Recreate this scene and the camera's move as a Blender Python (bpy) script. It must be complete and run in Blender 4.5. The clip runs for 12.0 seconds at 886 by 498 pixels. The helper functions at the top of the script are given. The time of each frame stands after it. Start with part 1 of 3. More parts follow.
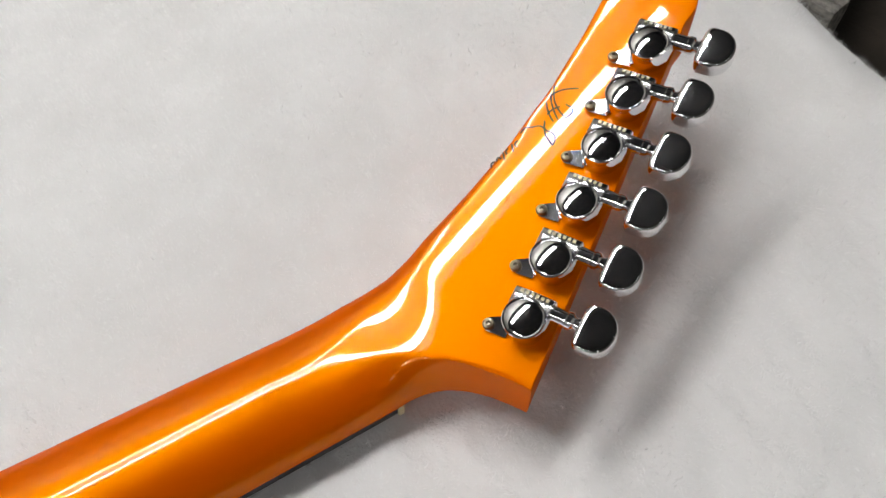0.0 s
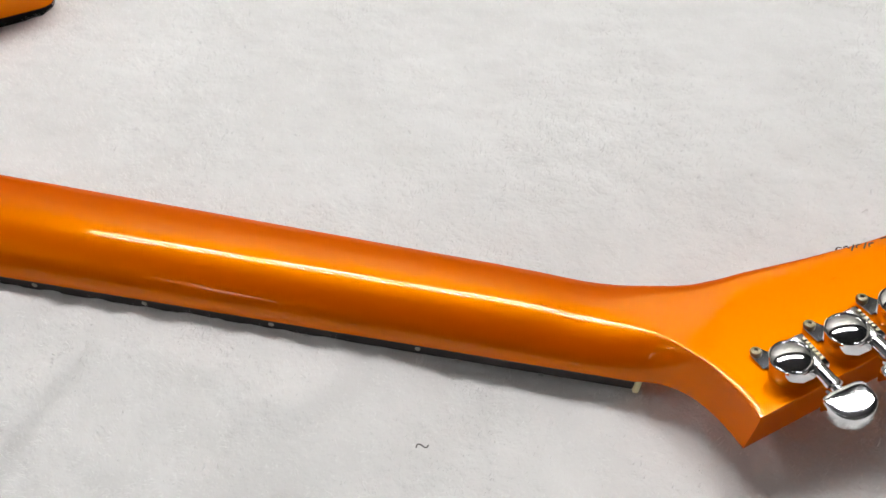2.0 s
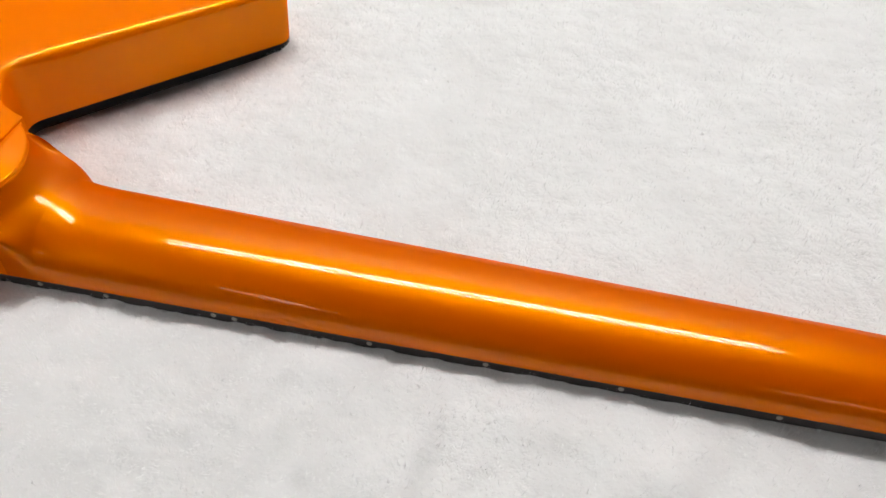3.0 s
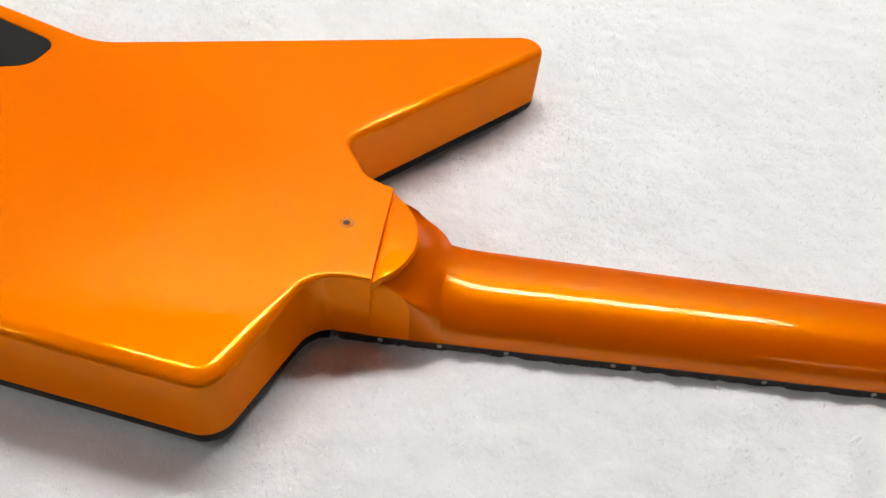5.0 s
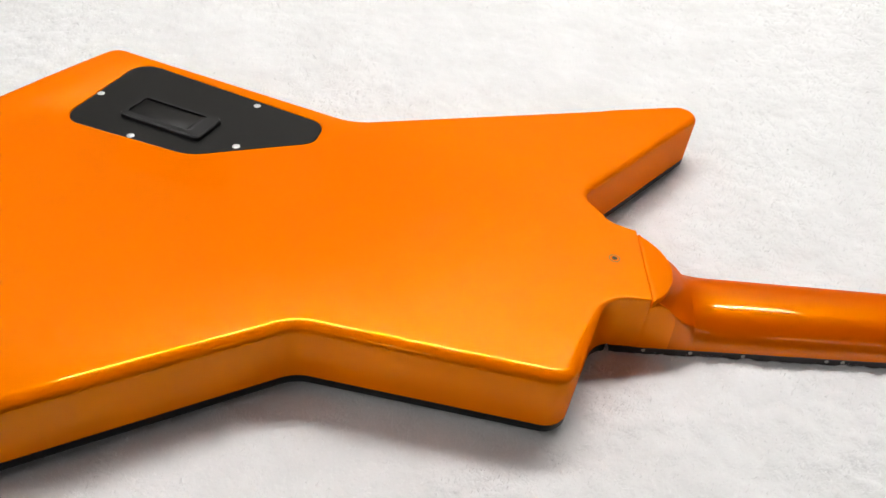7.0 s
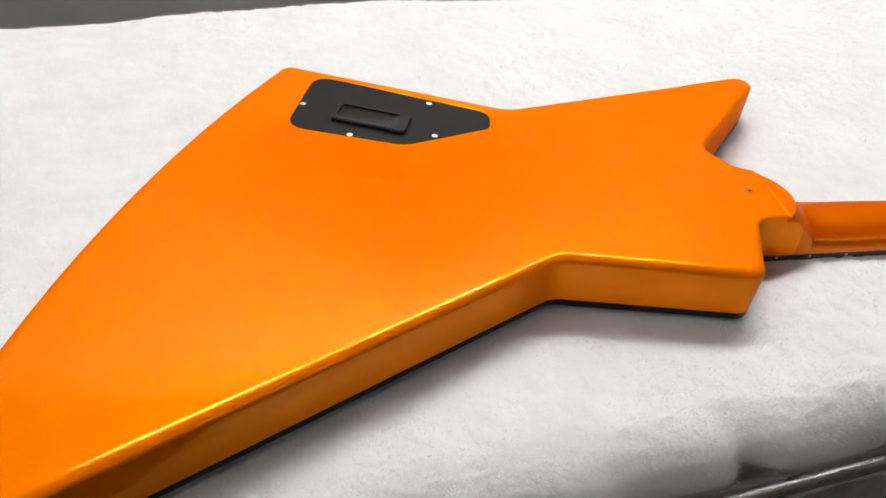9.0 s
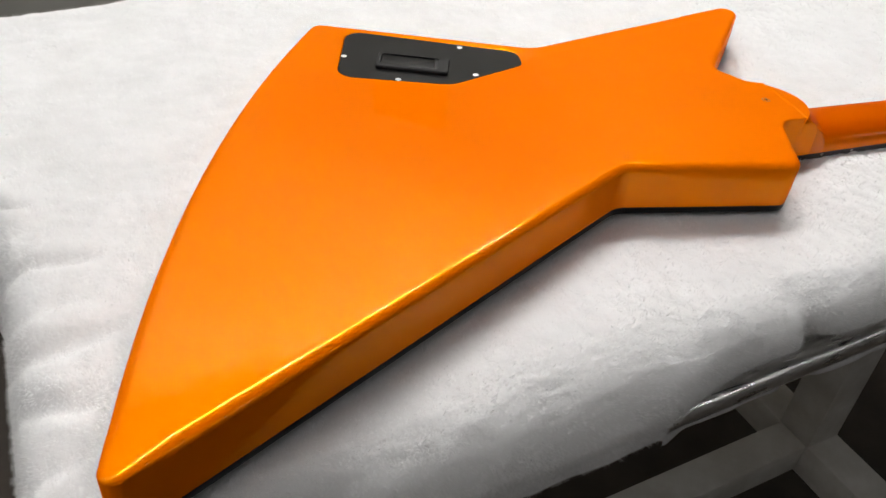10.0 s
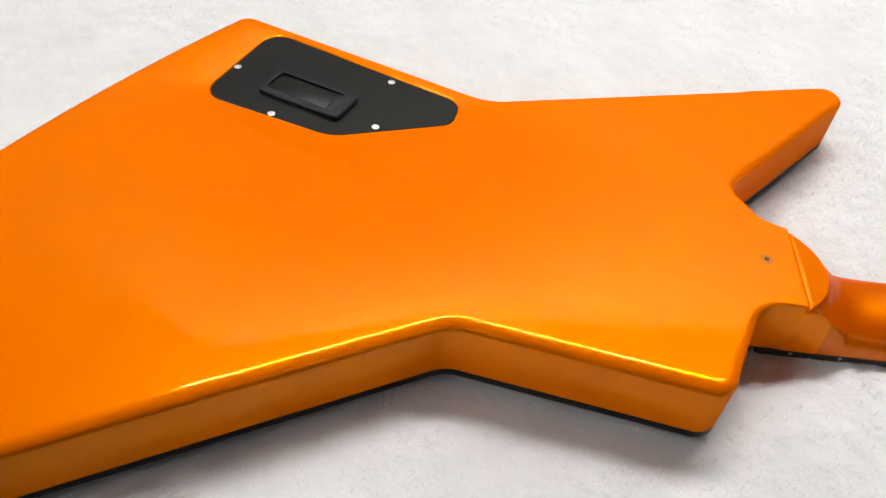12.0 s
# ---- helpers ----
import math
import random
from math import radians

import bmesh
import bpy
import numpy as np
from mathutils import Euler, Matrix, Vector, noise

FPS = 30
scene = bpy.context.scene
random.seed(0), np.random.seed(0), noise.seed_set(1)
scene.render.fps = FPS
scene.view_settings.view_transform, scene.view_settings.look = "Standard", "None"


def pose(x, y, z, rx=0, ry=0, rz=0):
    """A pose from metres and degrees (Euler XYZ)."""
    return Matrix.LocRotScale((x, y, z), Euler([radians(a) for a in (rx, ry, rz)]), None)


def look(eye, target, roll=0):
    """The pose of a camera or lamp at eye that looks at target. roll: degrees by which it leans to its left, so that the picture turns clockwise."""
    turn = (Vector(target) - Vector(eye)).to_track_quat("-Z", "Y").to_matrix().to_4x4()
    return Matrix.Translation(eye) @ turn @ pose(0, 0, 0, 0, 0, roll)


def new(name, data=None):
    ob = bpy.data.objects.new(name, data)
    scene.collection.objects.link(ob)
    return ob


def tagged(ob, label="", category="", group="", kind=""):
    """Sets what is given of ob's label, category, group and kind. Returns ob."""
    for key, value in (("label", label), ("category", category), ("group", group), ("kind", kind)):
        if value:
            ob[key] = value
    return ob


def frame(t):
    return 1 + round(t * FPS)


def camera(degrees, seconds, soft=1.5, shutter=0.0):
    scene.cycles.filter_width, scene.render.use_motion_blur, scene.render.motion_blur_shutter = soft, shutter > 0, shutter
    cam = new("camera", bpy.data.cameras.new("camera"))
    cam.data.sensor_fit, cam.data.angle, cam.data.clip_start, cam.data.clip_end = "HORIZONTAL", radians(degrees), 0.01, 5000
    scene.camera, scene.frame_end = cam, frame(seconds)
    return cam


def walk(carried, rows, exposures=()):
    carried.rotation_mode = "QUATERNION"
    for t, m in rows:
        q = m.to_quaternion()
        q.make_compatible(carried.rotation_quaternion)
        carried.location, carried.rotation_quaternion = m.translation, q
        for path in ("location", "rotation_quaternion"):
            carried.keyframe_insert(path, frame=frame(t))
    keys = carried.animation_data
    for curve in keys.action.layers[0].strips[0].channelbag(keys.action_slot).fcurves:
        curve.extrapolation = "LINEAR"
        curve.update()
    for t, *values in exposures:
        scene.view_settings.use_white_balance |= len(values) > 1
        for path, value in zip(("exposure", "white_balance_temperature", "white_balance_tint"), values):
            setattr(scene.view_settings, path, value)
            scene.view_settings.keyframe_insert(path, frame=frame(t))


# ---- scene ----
cam = camera(58.7, 12.0)
PATH = [
    (0, (-0.038, -0.115, 0.266), (0.509, 0.807, -1.423), 0.7),
    (0.2, (-0.036, -0.138, 0.249), (0.507, 0.961, -1.331), -3.0),
    (0.5, (-0.021, -0.154, 0.252), (0.492, 1.007, -1.294), 0.5),
    (0.7, (-0.002, -0.152, 0.25), (0.446, 1.06, -1.276), 2.7),
    (1, (0.028, -0.158, 0.25), (0.218, 1.178, -1.226), 2.4),
    (1.2, (0.026, -0.176, 0.248), (0.119, 1.203, -1.198), 4.4),
    (1.5, (0.012, -0.189, 0.254), (-0.064, 1.174, -1.207), 3.9),
    (2, (-0.052, -0.205, 0.252), (-0.239, 1.169, -1.19), 3.8),
    (2.5, (-0.122, -0.202, 0.253), (-0.347, 1.157, -1.196), 3.2),
    (3, (-0.183, -0.207, 0.256), (-0.426, 1.159, -1.185), 2.7),
    (3.2, (-0.202, -0.206, 0.255), (-0.451, 1.153, -1.191), 2.4),
    (4.8, (-0.352, -0.243, 0.269), (-0.479, 1.189, -1.121), 4.0),
    (5, (-0.373, -0.247, 0.275), (-0.466, 1.189, -1.114), 4.1),
    (5.5, (-0.432, -0.279, 0.292), (-0.396, 1.2, -1.053), 5.3),
    (6, (-0.473, -0.315, 0.305), (-0.423, 1.215, -0.982), 5.7),
    (6.5, (-0.488, -0.309, 0.308), (-0.535, 1.238, -0.958), 5.0),
    (7, (-0.527, -0.335, 0.32), (-0.53, 1.205, -0.956), 4.1),
    (7.2, (-0.545, -0.348, 0.325), (-0.514, 1.198, -0.944), 4.3),
    (8.8, (-0.703, -0.421, 0.355), (-0.486, 1.121, -0.899), 3.7),
    (9, (-0.734, -0.44, 0.36), (-0.47, 1.095, -0.894), 4.0),
    (9.5, (-0.798, -0.474, 0.355), (-0.43, 1.043, -0.895), 3.8),
    (10, (-0.848, -0.472, 0.343), (-0.388, 1.005, -0.924), 2.7),
    (10.5, (-0.894, -0.436, 0.344), (-0.354, 0.964, -0.978), 2.1),
    (11, (-0.889, -0.394, 0.332), (-0.2935, 0.951, -1.016), 3.4),
    (11.2, (-0.841, -0.396, 0.328), (-0.346, 1.015, -1.005), 3.2),
    (11.5, (-0.743, -0.359, 0.338), (-0.458, 1.059, -1.043), 3.9),
    (11.7, (-0.694, -0.350, 0.340), (-0.514, 1.090, -1.034), 4.6),
    (12, (-0.58, -0.315, 0.339), (-0.704, 1.101, -1.068), 2.8),
]
EXPOSURES = [(0.0, -0.08), (1.0, -0.06), (2.0, 0.0), (3.0, 0.08), (5.0, 0.16), (9.0, 0.25), (12.0, 0.18)]
walk(cam, [(t, look(eye, target, roll)) for t, eye, target, roll in PATH], EXPOSURES)

# ---- world and light ----
world = bpy.data.worlds.new("world")
scene.world = world
world.use_nodes = True
world.node_tree.nodes["Background"].inputs[0].default_value = (0.9, 0.95, 1.0, 1)
world.node_tree.nodes["Background"].inputs[1].default_value = 0.02
TUBE_LIGHT, FAR_TUBE_LIGHT, END_FILL_LIGHT, SIDE_TUBE_LIGHT = 88.0, 11.0, 43.0, 9.0


# ---- materials ----
def material(name, colour, rough=0.5, metal=0.0, coat=0.0, coat_rough=0.03, spec=0.5):
    m = bpy.data.materials.new(name)
    m.use_nodes = True
    b = m.node_tree.nodes["Principled BSDF"]
    b.inputs["Base Color"].default_value = (*colour, 1)
    b.inputs["Roughness"].default_value = rough
    b.inputs["Metallic"].default_value = metal
    b.inputs["Coat Weight"].default_value = coat
    b.inputs["Coat Roughness"].default_value = coat_rough
    b.inputs["Specular IOR Level"].default_value = spec
    return m


def nodes_of(m):
    return m.node_tree.nodes, m.node_tree.links, m.node_tree.nodes["Principled BSDF"]


def noise_node(m, scale, detail=4.0, rough=0.6, stretch=None, kind="Object"):
    n, l, b = nodes_of(m)
    co = n.new("ShaderNodeTexCoord")
    t = n.new("ShaderNodeTexNoise")
    t.inputs["Scale"].default_value = scale
    t.inputs["Detail"].default_value = detail
    t.inputs["Roughness"].default_value = rough
    if stretch:
        mp = n.new("ShaderNodeMapping")
        mp.inputs["Scale"].default_value = stretch
        l.new(co.outputs[kind], mp.inputs[0])
        l.new(mp.outputs[0], t.inputs["Vector"])
    else:
        l.new(co.outputs[kind], t.inputs["Vector"])
    return t


def vary(m, scale, low, high, socket="Base Color", detail=4.0, stretch=None, at=(0.3, 0.7)):
    """Lets a noise of that scale drive a socket between two values or colours."""
    n, l, b = nodes_of(m)
    t = noise_node(m, scale, detail, stretch=stretch)
    r = n.new("ShaderNodeValToRGB")
    r.color_ramp.elements[0].position, r.color_ramp.elements[1].position = at
    for e, v in zip(r.color_ramp.elements, (low, high)):
        e.color = (*v, 1) if hasattr(v, "__len__") else (v, v, v, 1)
    l.new(t.outputs[0], r.inputs[0])
    l.new(r.outputs[0], b.inputs[socket])
    return r


def bump(m, scale, height, detail=4.0, stretch=None):
    """Fine relief, in metres; a second call stacks on the first."""
    n, l, b = nodes_of(m)
    t = noise_node(m, scale, detail, stretch=stretch)
    k = n.new("ShaderNodeBump")
    k.inputs["Distance"].default_value = height
    k.inputs["Strength"].default_value = 1.0
    old = b.inputs["Normal"].links
    if old:
        l.new(old[0].from_socket, k.inputs["Normal"])
    l.new(t.outputs[0], k.inputs["Height"])
    l.new(k.outputs[0], b.inputs["Normal"])


def candy_paint(name, low, high, flake, shares, rough, coat, wave):
    """Orange dye, gold flake in it, and a polished amber lacquer with a thin clear coat on top."""
    m = material(name, high, 0.6, 0.0, coat, 0.012, 0.0)
    n, l, b = nodes_of(m)
    vary(m, 6.0, low, high, detail=3.0)
    # faint waves left in the polished lacquer
    waves = n.new("ShaderNodeBump")
    waves.inputs["Distance"].default_value = wave
    l.new(noise_node(m, 15.0, 1.5, stretch=(1.0, 0.45, 1.0)).outputs[0], waves.inputs["Height"])
    below = b
    l.new(waves.outputs[0], b.inputs["Coat Normal"])
    b.inputs["Coat IOR"].default_value = 2.0
    for share, soft in zip(shares, (rough, 0.06)):
        gold = n.new("ShaderNodeBsdfPrincipled")
        for key, value in (("Base Color", (*flake, 1)), ("Metallic", 1.0), ("Roughness", soft), ("Specular Tint", (1.0, 0.45, 0.0, 1)),
                           ("Coat Weight", coat), ("Coat Roughness", 0.012), ("Coat IOR", 2.0)):
            gold.inputs[key].default_value = value
        l.new(waves.outputs[0], gold.inputs["Coat Normal"])
        if soft == 0.06:
            l.new(waves.outputs[0], gold.inputs["Normal"])
        mix = n.new("ShaderNodeMixShader")
        mix.inputs[0].default_value = share
        l.new(below.outputs[0], mix.inputs[1])
        l.new(gold.outputs[0], mix.inputs[2])
        below = mix
    l.new(below.outputs[0], n["Material Output"].inputs[0])
    return m


paint = candy_paint("orange_pearl_paint", (0.96, 0.168, 0.0), (1.0, 0.182, 0.0), (1.0, 0.43, 0.0), (0.09, 0.085), 0.36, 0.10, 0.00002)
# the body's orange made darker and redder, to hold the neck's shade
shaded_paint = candy_paint("orange_paint_shaded", (0.64, 0.078, 0.0), (0.68, 0.088, 0.0), (1.0, 0.36, 0.0), (0.19, 0.016), 0.38, 0.17, 0.00001)
black_gloss = material("black_gloss_lacquer", (0.006, 0.006, 0.006), 0.35, 0.0, 0.0, spec=0.15)
black_plate = material("black_satin_plastic", (0.006, 0.0055, 0.0055), 0.32, spec=0.30)
bump(black_plate, 900.0, 0.00003)
box_plastic = material("charcoal_plastic", (0.010, 0.0095, 0.010), 0.42, spec=0.35)
bump(box_plastic, 1500.0, 0.00004)
rosewood = material("dark_fretboard_wood", (0.018, 0.013, 0.011), 0.55)
vary(rosewood, 60.0, (0.012, 0.009, 0.008), (0.03, 0.02, 0.016), stretch=(1, 12, 12))
bone = material("cream_nut", (0.75, 0.66, 0.38), 0.4)
inlay = material("cream_inlay", (0.42, 0.40, 0.33), 0.5)
chrome = material("chrome", (0.82, 0.82, 0.83), 0.06, 1.0)
vary(chrome, 40.0, 0.04, 0.10, "Roughness")
chrome_worn = material("brushed_chrome", (0.70, 0.70, 0.70), 0.22, 1.0)
bump(chrome_worn, 1400.0, 0.00006)
screw_bright = material("bright_screw_steel", (0.72, 0.72, 0.71), 0.50, 1.0)
screw_steel = material("screw_steel", (0.22, 0.19, 0.13), 0.35, 1.0)
hole_dark = material("hole_dark", (0.02, 0.012, 0.006), 0.7)
ink = material("black_marker_ink", (0.012, 0.010, 0.012), 0.5)
fleece = material("white_fleece", (0.80, 0.79, 0.78), 0.95, spec=0.1)
nodes_of(fleece)[2].inputs["Subsurface Weight"].default_value = 0.35
nodes_of(fleece)[2].inputs["Subsurface Radius"].default_value = (1.0, 1.0, 1.0)
nodes_of(fleece)[2].inputs["Subsurface Scale"].default_value = 0.010
vary(fleece, 18.0, (0.76, 0.752, 0.745), (0.85, 0.846, 0.842), detail=9.0)
bump(fleece, 260.0, 0.0007, 3.0)
bump(fleece, 110.0, 0.0008, 4.0)
fibre = material("fleece_fibre", (0.93, 0.925, 0.92), 0.9, spec=0.0)
fn, fl, fb = nodes_of(fibre)
through_light = fn.new("ShaderNodeBsdfTranslucent")
through_light.inputs[0].default_value = (0.95, 0.945, 0.94, 1)
blend = fn.new("ShaderNodeMixShader")
blend.inputs[0].default_value = 0.62
fl.new(fb.outputs[0], blend.inputs[1])
fl.new(through_light.outputs[0], blend.inputs[2])
fl.new(blend.outputs[0], fn["Material Output"].inputs[0])
steel = material("table_trim_steel", (0.90, 0.88, 0.85), 0.30, 1.0)
vary(steel, 30.0, 0.24, 0.36, "Roughness", stretch=(1, 10, 10))
white_wood = material("worn_white_painted_wood", (0.55, 0.53, 0.50), 0.6)
vary(white_wood, 9.0, (0.46, 0.43, 0.38), (0.72, 0.70, 0.66), detail=8.0)
bump(white_wood, 60.0, 0.0006, stretch=(1, 8, 8))
board = material("table_board", (0.30, 0.24, 0.18), 0.7)
floor_mat = material("dark_workshop_floor", (0.04, 0.034, 0.03), 0.8)
vary(floor_mat, 3.0, (0.020, 0.016, 0.013), (0.085, 0.066, 0.050), detail=10.0)
bump(floor_mat, 40.0, 0.002)
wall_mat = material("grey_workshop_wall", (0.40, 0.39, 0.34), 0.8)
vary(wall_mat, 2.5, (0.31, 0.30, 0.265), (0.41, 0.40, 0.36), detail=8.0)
# for walls out of view; the room's dimness is put into this grey
unseen_wall_mat = material("unseen_wall_dark_grey", (0.18, 0.175, 0.17), 0.85)
vary(unseen_wall_mat, 2.0, (0.14, 0.137, 0.134), (0.22, 0.215, 0.21), detail=6.0)
bulkhead_mat = material("dark_bulkhead", (0.03, 0.03, 0.03), 0.8)
vary(bulkhead_mat, 3.0, (0.02, 0.02, 0.021), (0.04, 0.039, 0.038))
ceiling_mat = material("dark_ceiling", (0.10, 0.10, 0.105), 0.9)
vary(ceiling_mat, 1.5, (0.08, 0.08, 0.085), (0.13, 0.13, 0.135))
bench_mat = material("grey_green_boards", (0.36, 0.36, 0.32), 0.7)
vary(bench_mat, 12.0, (0.28, 0.28, 0.25), (0.42, 0.42, 0.38), stretch=(1, 6, 1))
lamp_white = material("dark_lamp_housing", (0.05, 0.05, 0.052), 0.6)
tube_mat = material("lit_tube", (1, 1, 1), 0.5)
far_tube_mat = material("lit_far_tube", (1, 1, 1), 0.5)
end_fill_mat = material("lit_end_fill_tube", (1, 1, 1), 0.5)
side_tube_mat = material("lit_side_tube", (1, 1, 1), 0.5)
for tube_m, power in ((tube_mat, TUBE_LIGHT), (far_tube_mat, FAR_TUBE_LIGHT), (end_fill_mat, END_FILL_LIGHT), (side_tube_mat, SIDE_TUBE_LIGHT)):
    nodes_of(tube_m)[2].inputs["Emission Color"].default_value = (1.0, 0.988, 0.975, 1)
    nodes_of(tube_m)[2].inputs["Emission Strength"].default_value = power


# ---- building helpers ----
def mesh_from(name, verts, faces, smooth=True):
    me = bpy.data.meshes.new(name)
    me.from_pydata([tuple(v) for v in verts], [], faces)
    me.update()
    if smooth:
        me.polygons.foreach_set("use_smooth", [True] * len(me.polygons))
    return me


def part(name, bm, mat, parent=None, label="", smooth=True):
    """Links a bmesh (or a mesh) as one object, under a thing or a part."""
    if isinstance(bm, bmesh.types.BMesh):
        me = bpy.data.meshes.new(name)
        bmesh.ops.recalc_face_normals(bm, faces=bm.faces)
        bm.to_mesh(me)
        bm.free()
        if smooth:
            me.polygons.foreach_set("use_smooth", [True] * len(me.polygons))
            me.set_sharp_from_angle(angle=radians(38))
    else:
        me = bm
    if mat:
        me.materials.append(mat)
    ob = new(name, me)
    ob.parent = parent
    if label:
        ob["label"] = label
    return ob


def thing(name, m, label, category, group="", kind=""):
    ob = new(name)
    ob.empty_display_size = 0.02
    ob.matrix_basis = m
    return tagged(ob, label, category, group, kind)


def box(bm, x0, x1, y0, y1, z0, z1, bevel=0.0, m=None):
    got = bmesh.ops.create_cube(bm, size=1.0)["verts"]
    for v in got:
        v.co = Vector(((x0 + x1) / 2 + v.co.x * (x1 - x0), (y0 + y1) / 2 + v.co.y * (y1 - y0), (z0 + z1) / 2 + v.co.z * (z1 - z0)))
    if bevel:
        edges = list({e for v in got for e in v.link_edges})
        out = bmesh.ops.bevel(bm, geom=edges, offset=bevel, segments=2, profile=0.5, affect="EDGES")
        got = list({v for f in out["faces"] for v in f.verts} | {v for v in got if v.is_valid})
    if m:
        bmesh.ops.transform(bm, matrix=m, verts=got)
    return got


def lathe(bm, profile, m=None, n=28):
    """Turns (radius, height) pairs about z; closes the ends that lie on the axis."""
    rings = []
    for r, h in profile:
        if r < 1e-7:
            rings.append([bm.verts.new((0, 0, h))])
        else:
            rings.append([bm.verts.new((r * math.cos(2 * math.pi * i / n), r * math.sin(2 * math.pi * i / n), h)) for i in range(n)])
    for a, b in zip(rings, rings[1:]):
        for i in range(n):
            j = (i + 1) % n
            q = [a[i % len(a)], a[j % len(a)], b[j % len(b)], b[i % len(b)]]
            q = [v for k, v in enumerate(q) if v not in q[:k]]
            if len(q) > 2:
                bm.faces.new(q)
    for ring in (rings[0], rings[-1]):
        if len(ring) > 2:
            bm.faces.new(ring)
    got = [v for r in rings for v in r]
    if m:
        bmesh.ops.transform(bm, matrix=m, verts=got)
    return got


def rounded(corners, steps=10):
    """A closed outline from corners (u, v, radius), each corner rounded."""
    pts, n = [], len(corners)
    for i in range(n):
        p0, p, p1 = (Vector(corners[j % n][:2]) for j in (i - 1, i, i + 1))
        r = corners[i][2]
        a, b = (p0 - p).normalized(), (p1 - p).normalized()
        half = math.acos(max(-1, min(1, a.dot(b)))) / 2
        if r <= 0 or half > 1.5:
            pts.append(p)
            continue
        d = min(r / math.tan(half), 0.49 * min((p0 - p).length, (p1 - p).length))
        r = d * math.tan(half)
        c = p + (a + b).normalized() * (r / math.sin(half))
        s, e = p + a * d - c, p + b * d - c
        turn = s.angle_signed(e)
        for k in range(steps + 1):
            w = -turn * k / steps
            pts.append(c + Vector((s.x * math.cos(w) - s.y * math.sin(w), s.x * math.sin(w) + s.y * math.cos(w))))
    return pts


def resample(pts, step):
    out = []
    for a, b in zip(pts, pts[1:] + pts[:1]):
        k = max(1, int((b - a).length / step))
        out += [a.lerp(b, i / k) for i in range(k)]
    return out


def inset(pts, dist):
    """Moves each point of a counter-clockwise outline inwards by its distance."""
    n, out = len(pts), []
    for i in range(n):
        t = (pts[(i + 1) % n] - pts[i - 1]).normalized()
        out.append(pts[i] + Vector((-t.y, t.x)) * (dist[i] if hasattr(dist, "__len__") else dist))
    return out


def area2(pts):
    return sum(a.x * b.y - a.y * b.x for a, b in zip(pts, pts[1:] + pts[:1]))


def smoothstep(a, b, x):
    t = np.clip((x - a) / (b - a), 0, 1)
    return t * t * (3 - 2 * t)


def tube(bm, pts, r, n=10):
    """A round bar along a line of points."""
    pts = [Vector(p) for p in pts]
    rings = []
    up = Vector((0, 0, 1))
    for i, p in enumerate(pts):
        t = (pts[min(i + 1, len(pts) - 1)] - pts[max(i - 1, 0)]).normalized()
        side = t.cross(up)
        side = side.normalized() if side.length > 1e-4 else Vector((1, 0, 0))
        nor = side.cross(t)
        rings.append([bm.verts.new(p + (side * math.cos(2 * math.pi * k / n) + nor * math.sin(2 * math.pi * k / n)) * r) for k in range(n)])
    for a, b in zip(rings, rings[1:]):
        for k in range(n):
            bm.faces.new((a[k], a[(k + 1) % n], b[(k + 1) % n], b[k]))
    bm.faces.new(rings[0][::-1])
    bm.faces.new(rings[-1])


# ---- the guitar's sizes ----
SCALE = 0.628
TILT = math.atan(0.054)
THICK = 0.041
BAND = 0.0062
BOARD_TOP, BOARD_FACE = 0.0045, -0.0012
BODY = Matrix.Translation((-0.55, 0, 0.048)) @ Matrix.Rotation(TILT, 4, "Y")
HEAD_SLOPE = 0.27
HEAD_LEAN = 0.033
HEAD = Matrix.Translation((0.036, 0, 0.031 + 0.02 * HEAD_LEAN)) @ Matrix.Rotation(-math.atan(HEAD_SLOPE), 4, "Y") @ Matrix.Rotation(math.atan(HEAD_LEAN), 4, "X")


def fret(n):
    return -SCALE * (1 - 2 ** (-n / 12))


def half_width(x):
    return 0.0215 - 0.014 * x


# body outline in the plane of the back: neck along +u, counter-clockwise
tail0, tail1, tail2 = Vector((-0.2215, 0.1803)), Vector((-0.3478, -0.0345)), Vector((-0.3750, -0.2692))
tail = [tail0 * (1 - t) ** 2 + tail1 * 2 * t * (1 - t) + tail2 * t * t for t in [k / 16 for k in range(1, 16)]]
corners = [(0.1345, -0.0273, 0.0), (0.1345, 0.0318, 0.0), (0.1200, 0.0385, 0.012), (0.1060, 0.0630, 0.013), (0.2243, 0.2047, 0.0117),
           (-0.0430, 0.1174, 0.035), (tail0.x, tail0.y, 0.011)] + [(p.x, p.y, 0.0) for p in tail] + [
           (tail2.x, tail2.y, 0.0105), (-0.0455, -0.0736, 0.022), (0.0882, -0.0908, 0.013), (0.1105, -0.0286, 0.017)]
outline = resample(rounded(corners), 0.006)
if area2(outline) < 0:
    outline.reverse()

plate_corners = [(-0.2195, 0.0785, 0.014), (-0.1965, 0.1610, 0.014), (-0.0600, 0.1080, 0.012), (-0.0635, 0.0838, 0.011), (-0.1330, 0.0553, 0.024)]
plate_line = resample(rounded(plate_corners, 8), 0.006)
if area2(plate_line) < 0:
    plate_line.reverse()


def loop(bm, pts, z):
    return [bm.verts.new((p.x, p.y, z)) for p in pts]


def bridge(bm, a, b):
    return [bm.faces.new((a[i], a[(i + 1) % len(a)], b[(i + 1) % len(b)], b[i])) for i in range(len(a))]


